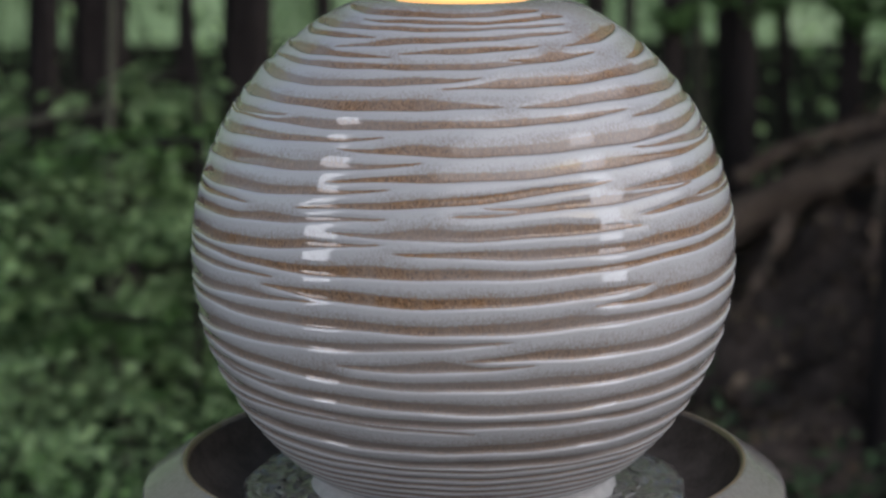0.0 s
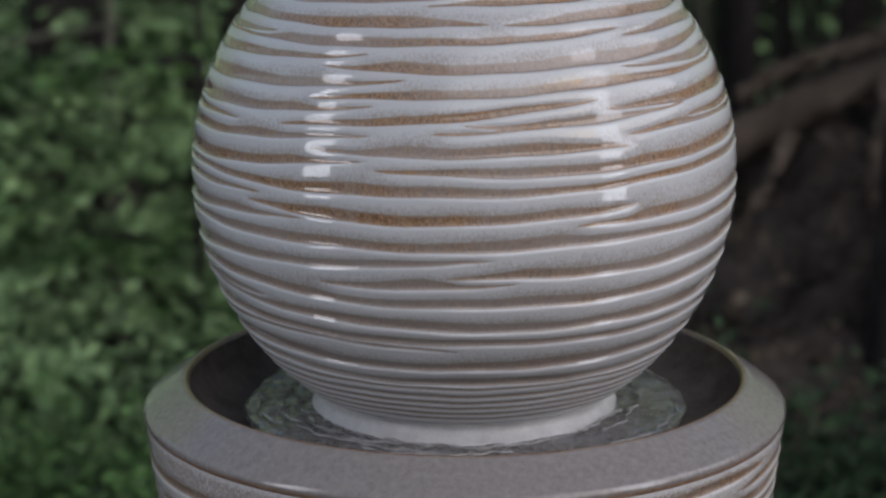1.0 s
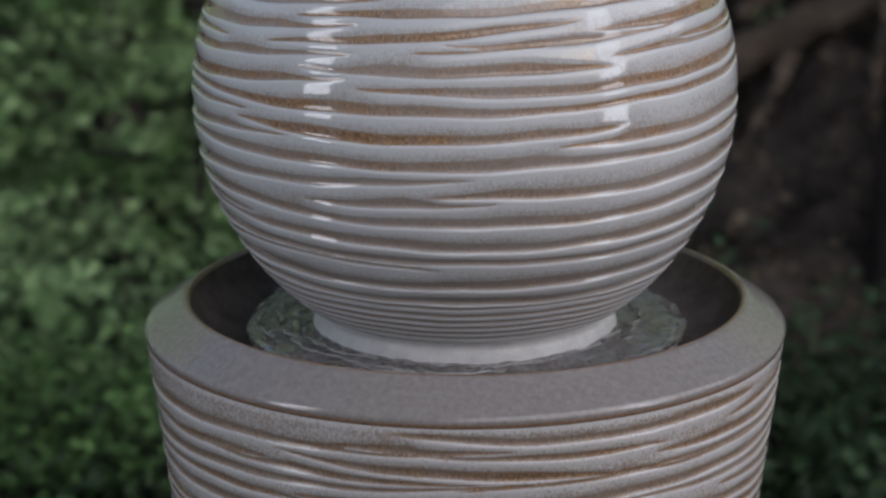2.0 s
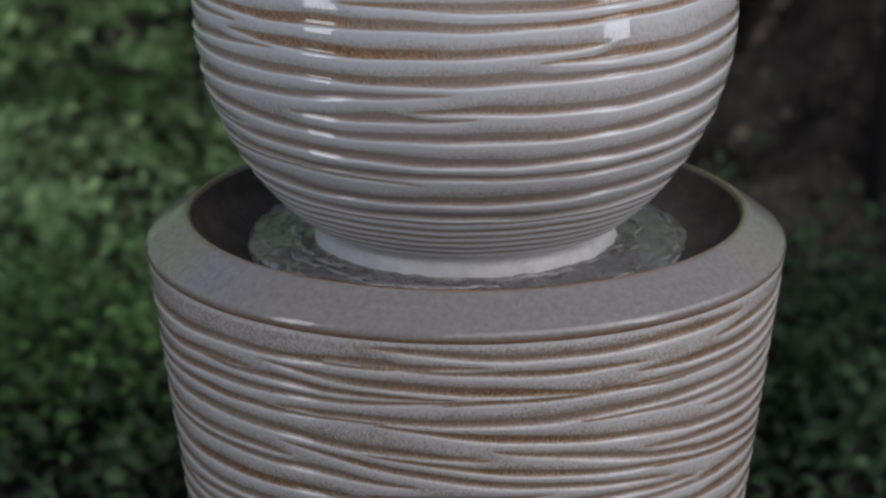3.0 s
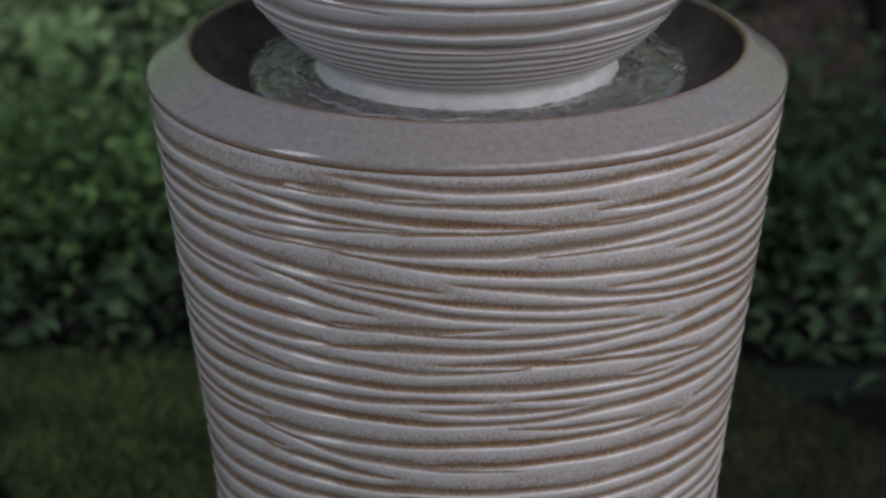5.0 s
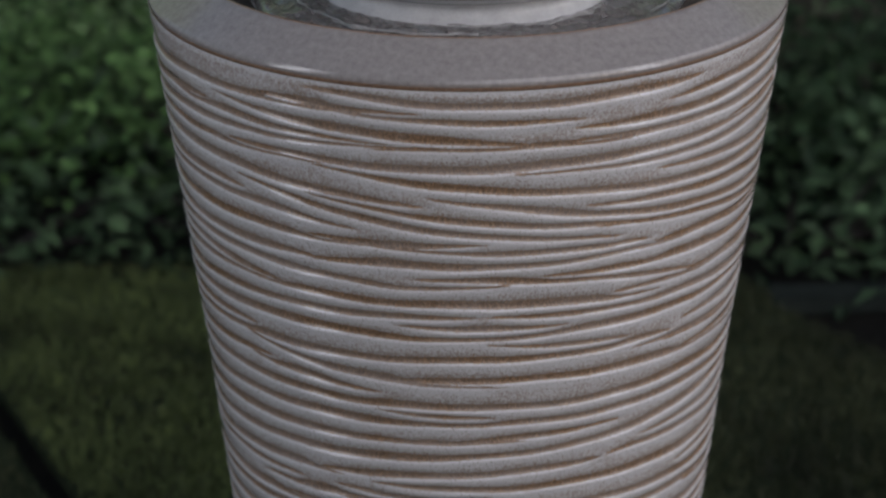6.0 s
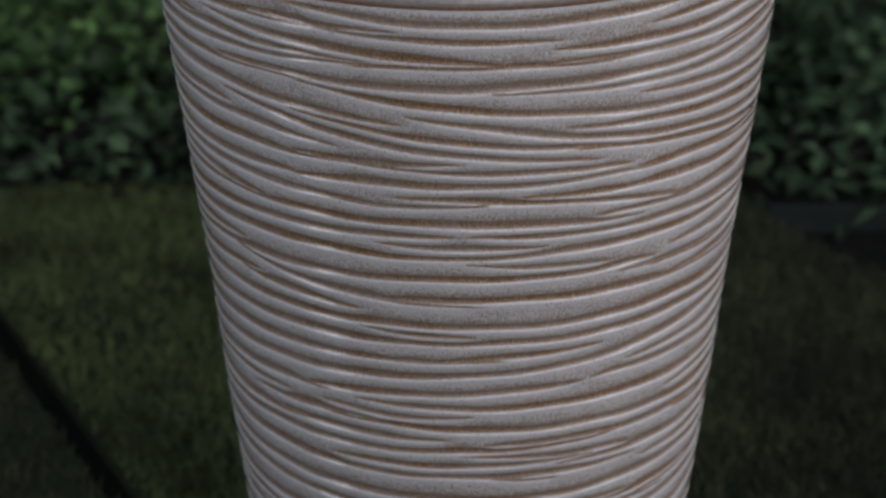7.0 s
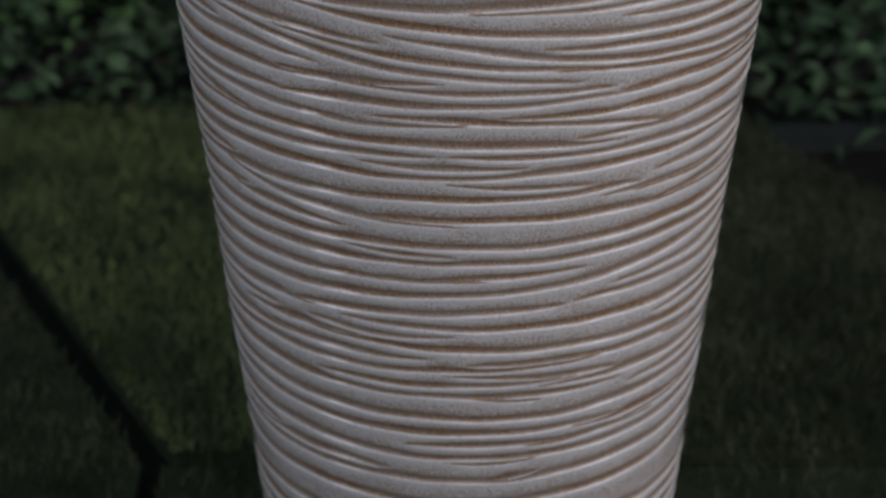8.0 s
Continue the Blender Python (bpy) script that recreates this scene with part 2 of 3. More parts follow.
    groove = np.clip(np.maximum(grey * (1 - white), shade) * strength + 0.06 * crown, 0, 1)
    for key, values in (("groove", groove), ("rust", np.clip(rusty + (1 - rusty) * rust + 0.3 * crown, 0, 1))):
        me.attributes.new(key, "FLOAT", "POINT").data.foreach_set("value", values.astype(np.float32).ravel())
    return me


def twig(name, a, b_, thick, mat, parent):
    d = b_ - a
    bm = bmesh.new()
    m = Matrix.Translation((a + b_) / 2) @ d.to_track_quat("Z", "Y").to_matrix().to_4x4()
    bmesh.ops.create_cone(bm, segments=7, radius1=thick, radius2=thick * 0.3, depth=d.length, matrix=m)
    part(name, bm, mat, parent)


# ---------------------------------------------------------------- ground
def turf_mat(name, outline, height, blades, seed, label, grass):
    """A slab of artificial turf with a blade layer."""
    mat_thing = thing(name, pose(0, 0, 0), label, "turf mat", "turf mats")
    bm = bmesh.new()
    low = [bm.verts.new((x, y, 0.002)) for x, y in outline]
    top = [bm.verts.new((x, y, height)) for x, y in outline]
    bm.faces.new(top)
    bm.faces.new(low[::-1])
    n = len(outline)
    for i in range(n):
        bm.faces.new((low[i], low[(i + 1) % n], top[(i + 1) % n], top[i]))
    part("backing", bm, TURF_BACKING, mat_thing).data.shade_flat()
    rng = np.random.default_rng(abs(int(seed)))
    xs, ys = [p[0] for p in outline], [p[1] for p in outline]
    verts, faces = [], []
    while len(faces) < blades:
        x, y = rng.uniform(min(xs), max(xs)), rng.uniform(min(ys), max(ys))
        inside = False
        for i in range(n):
            (x1, y1), (x2, y2) = outline[i], outline[i - 1]
            if (y1 > y) != (y2 > y) and x < (x2 - x1) * (y - y1) / (y2 - y1) + x1:
                inside = not inside
        if not inside:
            continue
        turn, lean, tall, wide = rng.uniform(0, 6.28), rng.uniform(0.0, 0.012), rng.uniform(0.008, 0.018), 0.0016
        cx, cy, c = math.cos(turn), math.sin(turn), len(verts)
        lx, ly = lean * math.cos(turn * 3.1), lean * math.sin(turn * 3.1)
        verts += [(x - cx * wide, y - cy * wide, height - 0.001), (x + cx * wide, y + cy * wide, height - 0.001), (x + lx, y + ly, height + tall)]
        faces.append((c, c + 1, c + 2))
    tagged(joined("turf_pile", mesh("turf_pile", verts, faces, grass, False), mat_thing), kind="stuff")
    return mat_thing


ground = tagged(new("ground", mesh("ground", [(-400, -400, 0), (400, -400, 0), (400, 400, 0), (-400, 400, 0)], [(0, 1, 2, 3)], SOIL)),
                "dark bare soil beneath the turf mats and shrubs", "ground", kind="structure")


# ---------------------------------------------------------------- fountain
# each carved cut: angle at its two ends, height at its two ends, and its sag in millimetres
CROWN_CUTS = [
    (-0.86, 0.74, 1.027, 1.027, -2), (-0.85, 0.9, 1.022, 1.023, -1), (-0.98, 0.81, 1.016, 1.019, 0), (-1.09, -0.55, 1.013, 1.013, -2),
    (-0.85, 0.8, 1.006, 1.014, 2), (-0.38, 0.49, 1.004, 1.008, 0), (-0.98, -0.37, 1.002, 1.002, -1), (-0.86, 0.58, 0.995, 1.0, -2),
    (0.6, 1.02, 1.007, 1.013, -1), (-1.33, 0.11, 0.99, 0.992, -7), (-0.13, 1.14, 0.985, 0.989, 0), (-1.23, 0.2, 0.972, 0.975, -2),
    (0.22, 1.29, 0.974, 0.976, 0), (1.01, 1.37, 0.996, 0.999, 0), (-1.41, -0.81, 0.965, 0.965, -4),
]
SHOULDER_CUTS = [
    (-0.92, 0.8, 0.959, 0.968, -2), (0.76, 1.57, 0.964, 0.963, 1), (-1.55, -0.29, 0.95, 0.957, -6), (-0.52, 1.27, 0.948, 0.96, -5),
    (-1.53, -0.13, 0.933, 0.942, -6), (-0.54, 1.19, 0.929, 0.94, 1), (0.69, 1.28, 0.946, 0.945, -2), (-1.51, -0.24, 0.914, 0.926, -5),
    (-1.46, -0.85, 0.901, 0.91, 1), (-0.66, 0.58, 0.911, 0.928, -1), (0.59, 1.37, 0.922, 0.922, -1), (0.98, 1.35, 0.91, 0.911, 0),
    (-1.49, -0.24, 0.89, 0.909, -3), (-0.06, 0.5, 0.911, 0.915, 0), (0.65, 1.26, 0.906, 0.906, 0),
]
BELLY_CUTS = [
    (-1.48, -0.25, 0.877, 0.894, -6), (-0.5, 0.7, 0.898, 0.899, -1), (-0.26, 1.17, 0.888, 0.892, -5), (-0.91, 1.24, 0.874, 0.882, -5),
    (-1.35, -0.68, 0.862, 0.867, -2), (-0.78, 0.72, 0.86, 0.862, -6), (-1.44, -0.48, 0.843, 0.854, -2), (0.43, 1.25, 0.851, 0.855, -1),
    (-1.18, 1.25, 0.839, 0.843, -3), (-1.41, 0.18, 0.816, 0.832, -4), (-0.01, 1.24, 0.821, 0.826, -5), (-1.32, -0.88, 0.805, 0.806, 1),
    (-0.97, 1.16, 0.812, 0.807, -10), (-1.16, -0.73, 0.796, 0.795, 0), (-0.88, 1.16, 0.8, 0.789, -12), (-0.97, 1.07, 0.781, 0.774, -5),
    (-1.29, 0.07, 0.765, 0.768, 5), (-1.26, 1.05, 0.761, 0.758, -7), (-1.11, 1.02, 0.75, 0.743, -6),
]
NECK_CUTS = [(-3.2, 3.2, z, z, 0) for z in (0.7365, 0.7295, 0.7235, 0.718, 0.7125, 0.7075)]
PLANTER_TOP_CUTS = [
    (-0.08, 1.18, 0.677, 0.674, -7), (-0.84, 0.29, 0.655, 0.665, -1), (-0.46, 0.61, 0.657, 0.644, -4), (0.67, 1.29, 0.643, 0.641, -2),
    (1.01, 1.39, 0.662, 0.666, -1), (0.7, 1.34, 0.652, 0.659, -6), (-0.97, 0.36, 0.622, 0.642, -1), (-0.41, 1.3, 0.625, 0.632, -4),
    (0.53, 1.41, 0.623, 0.621, -4), (-0.09, 1.42, 0.622, 0.588, -4), (1.0, 1.53, 0.613, 0.597, -2), (-1.01, 0.3, 0.602, 0.598, 5),
    (0.27, 1.63, 0.606, 0.559, -7), (-0.4, 0.93, 0.6, 0.567, -3), (-1.03, 0.09, 0.579, 0.578, 3), (0.8, 1.66, 0.578, 0.54, 2),
    (-0.87, 0.49, 0.566, 0.571, -5), (1.02, 1.62, 0.557, 0.535, 2),
]
PLANTER_WAIST_CUTS = [
    (-0.62, -0.06, 0.549, 0.551, -2), (-0.64, -0.21, 0.53, 0.525, 1), (-0.13, 1.43, 0.55, 0.549, 4), (0.21, 1.27, 0.545, 0.524, 4),
    (-0.7, 1.11, 0.512, 0.518, 8), (-0.71, 0.47, 0.494, 0.516, 2), (0.45, 1.36, 0.516, 0.501, 1), (-0.75, 1.3, 0.483, 0.496, 8),
    (0.45, 1.0, 0.495, 0.487, -1), (-0.84, 1.19, 0.456, 0.48, 9), (1.2, 1.57, 0.486, 0.48, -1), (1.22, 1.61, 0.462, 0.456, -1),
    (-0.49, 0.55, 0.475, 0.461, -4), (0.09, 1.62, 0.464, 0.446, 6), (-0.84, 1.62, 0.431, 0.434, 10), (0.08, 0.52, 0.44, 0.436, -1),
    (-0.86, 1.62, 0.409, 0.421, 14),
]
PLANTER_LOW_CUTS = [
    (-0.86, 1.53, 0.377, 0.418, 3), (-0.18, 0.93, 0.381, 0.393, 0), (0.92, 1.64, 0.394, 0.381, 1), (0.04, 1.62, 0.378, 0.367, 1),
    (-0.11, 0.52, 0.371, 0.372, -4), (-0.13, 1.6, 0.361, 0.343, 3), (-0.86, 1.14, 0.329, 0.343, 1), (0.44, 1.18, 0.338, 0.328, 0),
    (-0.85, 1.19, 0.315, 0.317, 2), (0.53, 0.84, 0.319, 0.314, -2), (-0.85, 1.57, 0.302, 0.297, -1), (-0.56, 1.2, 0.291, 0.287, -4),
    (-0.74, 1.63, 0.271, 0.266, -5), (0.45, 0.83, 0.261, 0.263, -3), (-0.81, 1.6, 0.243, 0.248, -3), (0.57, 0.84, 0.243, 0.251, -2),
    (-0.77, 1.44, 0.222, 0.227, -3),
]


def all_cuts(front, first, last, low, high, under, widest, seed):
    """Cuts that pass the sides run on towards the back; more rows fill the far side and the part under the front cuts."""
    rng = random.Random(seed)
    cuts = [(a0 - 0.6 if a0 < first else a0, a1 + 0.45 if a1 > last else a1, z0, z1, sag) for a0, a1, z0, z1, sag in front]

    def height(cut, a):
        a0, a1, z0, z1, sag = cut
        f = min(1, max(0, (a - a0) / (a1 - a0)))
        return z0 + (z1 - z0) * f + sag * 0.004 * f * (1 - f)

    # short cuts part the broad bands between two long ones
    a = first - 0.3
    while a < last + 0.5:
        here = sorted((height(c, a), c) for c in cuts if c[0] + 0.05 < a < c[1] - 0.05)
        for (za, ca), (zb, cb) in zip(here, here[1:]):
            if widest < zb - za < 0.06:
                half, lift = rng.uniform(0.3, 0.6), rng.uniform(0.4, 0.6)
                ends = [height(ca, q) * (1 - lift) + height(cb, q) * lift for q in (a - half, a + half)]
                cuts.append((a - half, a + half, *ends, rng.uniform(-3, 1)))
        a += 0.21
    z = low
    while z < high:
        a = rng.uniform(-1.3, -0.6) if z < under else rng.uniform(1.9, 2.3)
        stop = a + 6.0 if z < under else 4.6
        while a < stop:
            b_ = a + rng.uniform(0.7, 2.2)
            cuts.append((a, min(b_, stop + 0.3), z + rng.uniform(-0.004, 0.004), z + rng.uniform(-0.004, 0.004), rng.uniform(-5, 3)))
            a = b_ - rng.uniform(-0.1, 0.2)
        z += rng.uniform(0.013, 0.019)
    return cuts


def build_fountain():
    fountain = thing("fountain", pose(0, 0, 0), "grey-white glazed ceramic globe fountain with brown carved grooves", "fountain")
    # globe: radius 0.1893 about z = 0.855, open at the crown, on a short flared foot
    R, C = 0.1888, 0.855
    low, high = math.asin((0.700 - C) / R), math.asin((1.020 - C) / R)
    profile = [(R * math.cos(a), C + R * math.sin(a)) for a in np.linspace(low, high, 540)]
    profile += rounded([profile[-1], (0.083, 1.0244), (0.072, 1.0284), (0.060, 1.0305), (0.051, 1.0310)], 14)[1:]
    cuts = all_cuts(CROWN_CUTS + SHOULDER_CUTS + BELLY_CUTS, -0.85, 1.0, 0.745, 1.02, 0.0, 0.027, 3) + NECK_CUTS
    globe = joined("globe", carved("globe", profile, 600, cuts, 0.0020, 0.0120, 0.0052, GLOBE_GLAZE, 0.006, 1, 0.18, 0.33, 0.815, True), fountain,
                   "white glazed ball with speckled brown grooves")
    v, f = rings(rounded([(0.0512, 1.0309), (0.0490, 1.0308), (0.0475, 1.0300), (0.0465, 1.0270), (0.0460, 1.0000)]), 96)
    joined("crown_lip", mesh("crown_lip", v, f, GLOBE_GLAZE), globe)
    v, f = rings(rounded([(0.1085, 0.7016), (0.104, 0.6976), (0.1035, 0.6931), (0.1065, 0.6886), (0.109, 0.6851), (0.109, 0.6761)]), 160)
    joined("foot", mesh("foot", v, f, FOOT_GLAZE), fountain, "pale glossy foot ring standing in water")
    # warm lamp in the crown, under a low dome of welling water
    v, f = rings(rounded([(0.0004, 1.0365), (0.012, 1.0362), (0.026, 1.0350), (0.038, 1.0328), (0.0455, 1.0302), (0.0462, 1.0280)], 5), 96,
                 lambda a, i: 0.0004 * np.sin(7 * a + i * 0.7) * min(i, 12) / 12)
    joined("lamp_lens", mesh("lamp_lens", v, f, LED_GLOW), fountain, "warm glowing lamp lens in the crown")
    # planter
    zs = np.linspace(0.004, 0.6812, 800)
    rs = np.interp(zs, [0, 0.131, 0.222, 0.324, 0.421, 0.4717, 0.56, 0.649, 0.681], [0.149, 0.1655, 0.1745, 0.186, 0.195, 0.2015, 0.2120, 0.2226, 0.2266])
    kernel = np.ones(57) / 57
    rs = np.convolve(np.pad(rs, 28, mode="reflect", reflect_type="odd"), kernel, "valid")
    cuts = all_cuts(PLANTER_TOP_CUTS + PLANTER_WAIST_CUTS + PLANTER_LOW_CUTS, -0.5, 1.28, 0.02, 0.67, 0.205, 0.0215, 5)
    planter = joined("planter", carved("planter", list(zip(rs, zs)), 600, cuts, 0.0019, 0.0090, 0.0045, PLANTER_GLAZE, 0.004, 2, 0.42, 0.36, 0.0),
                     fountain, "tapering glazed planter with carved grooves")
    v, f = rings(rounded([(0.2276, 0.6841), (0.2278, 0.6856), (0.2276, 0.6870), (0.2269, 0.6884), (0.2255, 0.6899), (0.2200, 0.6940), (0.2100, 0.7008), (0.2025, 0.7060), (0.1992, 0.7075)]), 200)
    joined("rim", mesh("rim", v, f, RIM_GLAZE), planter, "smooth grey glazed rim")
    v, f = rings(rounded([(0.2258, 0.6804), (0.2268, 0.6814), (0.2274, 0.6826), (0.2277, 0.6842)]), 200)
    joined("rim_line", mesh("rim_line", v, f, LIP_GLAZE), planter, "brown unglazed line under the rim")
    v, f = rings(rounded([(0.1992, 0.7075), (0.1975, 0.7079), (0.1962, 0.7071), (0.1952, 0.7051)]), 200)
    joined("lip", mesh("lip", v, f, LIP_GLAZE), planter, "thin brown edge of bare clay")
    v, f = rings(rounded([(0.1952, 0.7051), (0.1925, 0.6971), (0.1860, 0.6861), (0.1760, 0.6781), (0.1600, 0.6741), (0.1100, 0.6731), (0.0900, 0.6731)]), 200)
    joined("basin", mesh("basin", v, f, BASIN_GLAZE), planter, "dark wet glazed basin")
    v, f = rings([(0.0001, 0.004), (0.149, 0.004)], 96)
    joined("base", mesh("base", v, f, LIP_GLAZE), planter)
    # splash plate with its sheet of water
    v, f = rings(rounded([(0.095, 0.6836), (0.145, 0.6836), (0.153, 0.6826), (0.155, 0.6796), (0.153, 0.6761)]), 160)
    joined("splash_plate", mesh("splash_plate", v, f, FOOT_GLAZE), fountain)

    def wavy(a, i):
        return (0.0008 * np.sin(5 * a + 1) + 0.0006 * np.sin(11 * a) + 0.0006 * np.sin(23 * a + 2) - 0.006 * np.exp(-((a - 2.05) / 0.05) ** 2)) * max(0, i - 24) / 12

    prof = [(r, 0.6866) for r in np.linspace(0.106, 0.1535, 36)] + [(0.1565, 0.6851), (0.157, 0.6831)]
    v, f = rings(prof, 360, wavy)
    a = np.arctan2(v[:, 0], -v[:, 1])
    r = np.hypot(v[:, 0], v[:, 1])
    swell = np.array([0.0024 * noise.noise((math.cos(q) * 7, math.sin(q) * 7, d * 130)) + 0.0014 * noise.noise((math.cos(q) * 13, math.sin(q) * 13, d * 330 + 9)) for q, d in zip(a, r)])
    v[:, 2] += swell * np.clip((r - 0.104) / 0.01, 0, 1)
    water = joined("basin_water", mesh("basin_water", v, f, WATER), fountain, "thin rippling sheet of clear water")
    return fountain, water


def running_water(angle):
    """A thin ripple of the film of water that runs down the globe, about the globe's centre."""
    n, verts, faces = 14, [], []
    for i in range(n):
        for j in range(n):
            u, w = 2 * i / (n - 1) - 1, 2 * j / (n - 1) - 1
            edge = max(0.0, 1 - u * u - w * w)
            a, e = 0.013 * u * (1.2 + 0.5 * w) + 0.008 * math.sin(4 * w + angle * 9), 0.075 * w
            r = 0.1882 + 0.0011 * math.sqrt(edge) * (1 + 0.35 * math.sin(9 * w + angle * 5))
            verts.append((r * math.cos(e) * math.sin(a), -r * math.cos(e) * math.cos(a), r * math.sin(e)))
    for i in range(n - 1):
        for j in range(n - 1):
            faces.append((i * n + j, (i + 1) * n + j, (i + 1) * n + j + 1, i * n + j + 1))
    return joined("running_water", mesh("running_water", verts, faces, FILM), fountain)


fountain, basin_water = build_fountain()


def ripple(radius, start, sweep, seed):
    """A pale wavering flat band on the basin water: a ripple's glint put into colour."""
    n, verts, faces = 90, [], []
    for i in range(n):
        t = i / (n - 1)
        q = start + sweep * t
        r = radius + 0.0028 * math.sin(5.0 * q + seed) + 0.0016 * math.sin(17 * q + 2 * seed) + 0.001 * math.sin(41 * q + seed)
        wide = (0.0004 + 0.0014 * math.sin(math.pi * t)) * (0.6 + 0.5 * math.sin(23 * q + seed))
        for d, z in ((-1, 0.0), (-0.3, 0.0012), (0.3, 0.0012), (1, 0.0)):
            verts.append(((r + d * wide) * math.sin(q), -(r + d * wide) * math.cos(q), 0.6868 + z))
    for i in range(n - 1):
        for k in range(3):
            faces.append((i * 4 + k, (i + 1) * 4 + k, (i + 1) * 4 + k + 1, i * 4 + k + 1))
    return joined("ripple", mesh("ripple", verts, faces, GLINT), fountain)


rng_ripples = random.Random(4)
ripples = [(ripple(rng_ripples.uniform(0.112, 0.154), rng_ripples.uniform(-3, 3), rng_ripples.uniform(0.35, 1.1), k), rng_ripples.uniform(-6, 12)) for k in range(16)]
RUNS = [(-0.55, 20, 6), (-0.1, 42, 7), (0.2, 5, 5), (0.42, 30, 8), (0.62, 48, 6), (0.8, 12, 7), (1.05, 38, 6), (1.3, 22, 7), (0.35, -8, 4), (0.95, 2, 5)]
streams = [(running_water(a), a, start, speed) for a, start, speed in RUNS]


# ---------------------------------------------------------------- lamps that the glaze mirrors
def softbox(at, target, width, height):
    box = thing("softbox", look(at, target), "tall black studio softbox with a white front", "softbox", "softboxes")
    bm = bmesh.new()
    front = [bm.verts.new((x * width / 2, y * height / 2, 0)) for x, y in ((-1, -1), (1, -1), (1, 1), (-1, 1))]
    back = [bm.verts.new((x * 0.08, y * 0.08, 0.35)) for x, y in ((-1, -1), (1, -1), (1, 1), (-1, 1))]
    for i in range(4):
        bm.faces.new((front[i], front[(i + 1) % 4], back[(i + 1) % 4], back[i]))
    bm.faces.new(back)
    part("shell", bm, BLACK_METAL, box).data.shade_flat()
    bm = bmesh.new()
    bm.faces.new([bm.verts.new((x * (width / 2 - 0.015), y * (height / 2 - 0.015), -0.004)) for x, y in ((-1, -1), (-1, 1), (1, 1), (1, -1))])
    part("diffuser", bm, SOFT_FABRIC, box, "glowing white fabric front")
    back_point = box.matrix_world @ Vector((0, 0, 0.33))
    inverse = box.matrix_world.inverted()

    def tube(name, a, b_, r):
        twig(name, inverse @ Vector(a), inverse @ Vector(b_), r, BLACK_METAL, box)

    foot = Vector((back_point.x, back_point.y, 0.35))
    tube("pole", foot, back_point, 0.016)
    for k in range(3):
        tube("leg", foot, (foot.x + 0.4 * math.cos(k * 2.09), foot.y + 0.4 * math.sin(k * 2.09), 0.006), 0.011)
    return box


for side, turn, wide in ((-1, 59, 0.44), (1, 61, 0.42)):
    azimuth, elevation, far = radians(turn), radians(11), 1.9
    at = (side * far * math.cos(elevation) * math.sin(azimuth), -far * math.cos(elevation) * math.cos(azimuth), 0.85 + far * math.sin(elevation))
    softbox(at, (0, 0, 0.85), wide, 1.5)

# ---------------------------------------------------------------- turf and edging
turf_mat("turf_mat", [(-0.275, 0.224), (0.02, 0.224), (0.02, 1.0), (-0.672, 1.0)], 0.016, 16000, 1, "dark green artificial turf mat behind the fountain", GRASS)
# same turf split in two; this half's darker blades hold the light falloff
turf_mat("turf_mat", [(0.026, 0.224), (0.85, 0.224), (0.468, 0.757), (0.36, 0.90), (0.33, 0.99), (0.026, 1.0)], 0.015, 16000, 4, "turf mat beside the slate edging, darkened for light falloff", GRASS_DARKER)
turf_mat("turf_mat", [(-0.298, 0.21), (-0.694, 0.985), (-1.3, 0.985), (-1.3, -0.6), (-0.298, -0.6)], 0.012, 24000, 2, "darker brown-green artificial turf mat beside the fountain", GRASS_DARKER)
turf_mat("turf_mat", [(-0.280, 0.212), (-0.280, -0.6), (1.1, -0.6), (1.1, 0.212)], 0.010, 16000, 3, "darker artificial turf mat under the fountain", GRASS_DARKER)


# ---------------------------------------------------------------- wood behind
def leaf_cloud(name, count, place, size, mat, parent, seed, flat=0.5):
    """Many small folded leaves; place(rng) gives a leaf's spot."""
    rng = np.random.default_rng(abs(int(seed)))
    verts, faces = [], []
    for _ in range(count):
        c = Vector(place(rng))
        s = size * rng.uniform(0.6, 1.3)
        m = Euler((rng.normal(0, flat), rng.normal(0, flat), rng.uniform(0, 6.28))).to_matrix()
        n = len(verts)
        for p in ((0, -s, 0), (s * 0.5, -0.1 * s, s * 0.18), (0, s, -0.1 * s), (-s * 0.5, -0.1 * s, s * 0.18)):
            verts.append(c + m @ Vector(p))
        faces += [(n, n + 1, n + 2), (n, n + 2, n + 3)]
    return tagged(joined(name, mesh(name, verts, faces, mat, False), parent), kind="stuff")


def shrub(x, y, wide, deep, tall, count, mat, seed, label, size=0.022, base=0.0):
    ob = thing("shrub", pose(x, y, base), label, "shrub", "shrubs at the wood's edge")
    r = random.Random(seed)
    lobes = [(r.uniform(-0.5, 0.5) * wide, r.uniform(-0.5, 0.5) * deep, r.uniform(0.15, 0.95) * tall, r.uniform(0.06, 0.15)) for _ in range(int(16 + 40 * wide))]
    for lx, ly, lz, lr in lobes[::3]:
        twig("stem", Vector((lx * 0.3, ly * 0.3, 0)), Vector((lx, ly, lz)), 0.006, BARK, ob)

    def place(rng):
        lx, ly, lz, lr = lobes[rng.integers(len(lobes))]
        return (lx + rng.normal(0, lr * 0.8), ly + rng.normal(0, lr * 0.8), max(0.01, lz + rng.normal(0, lr * 0.45)))

    leaf_cloud("leaves", count, place, size, mat, ob, seed)
    return ob


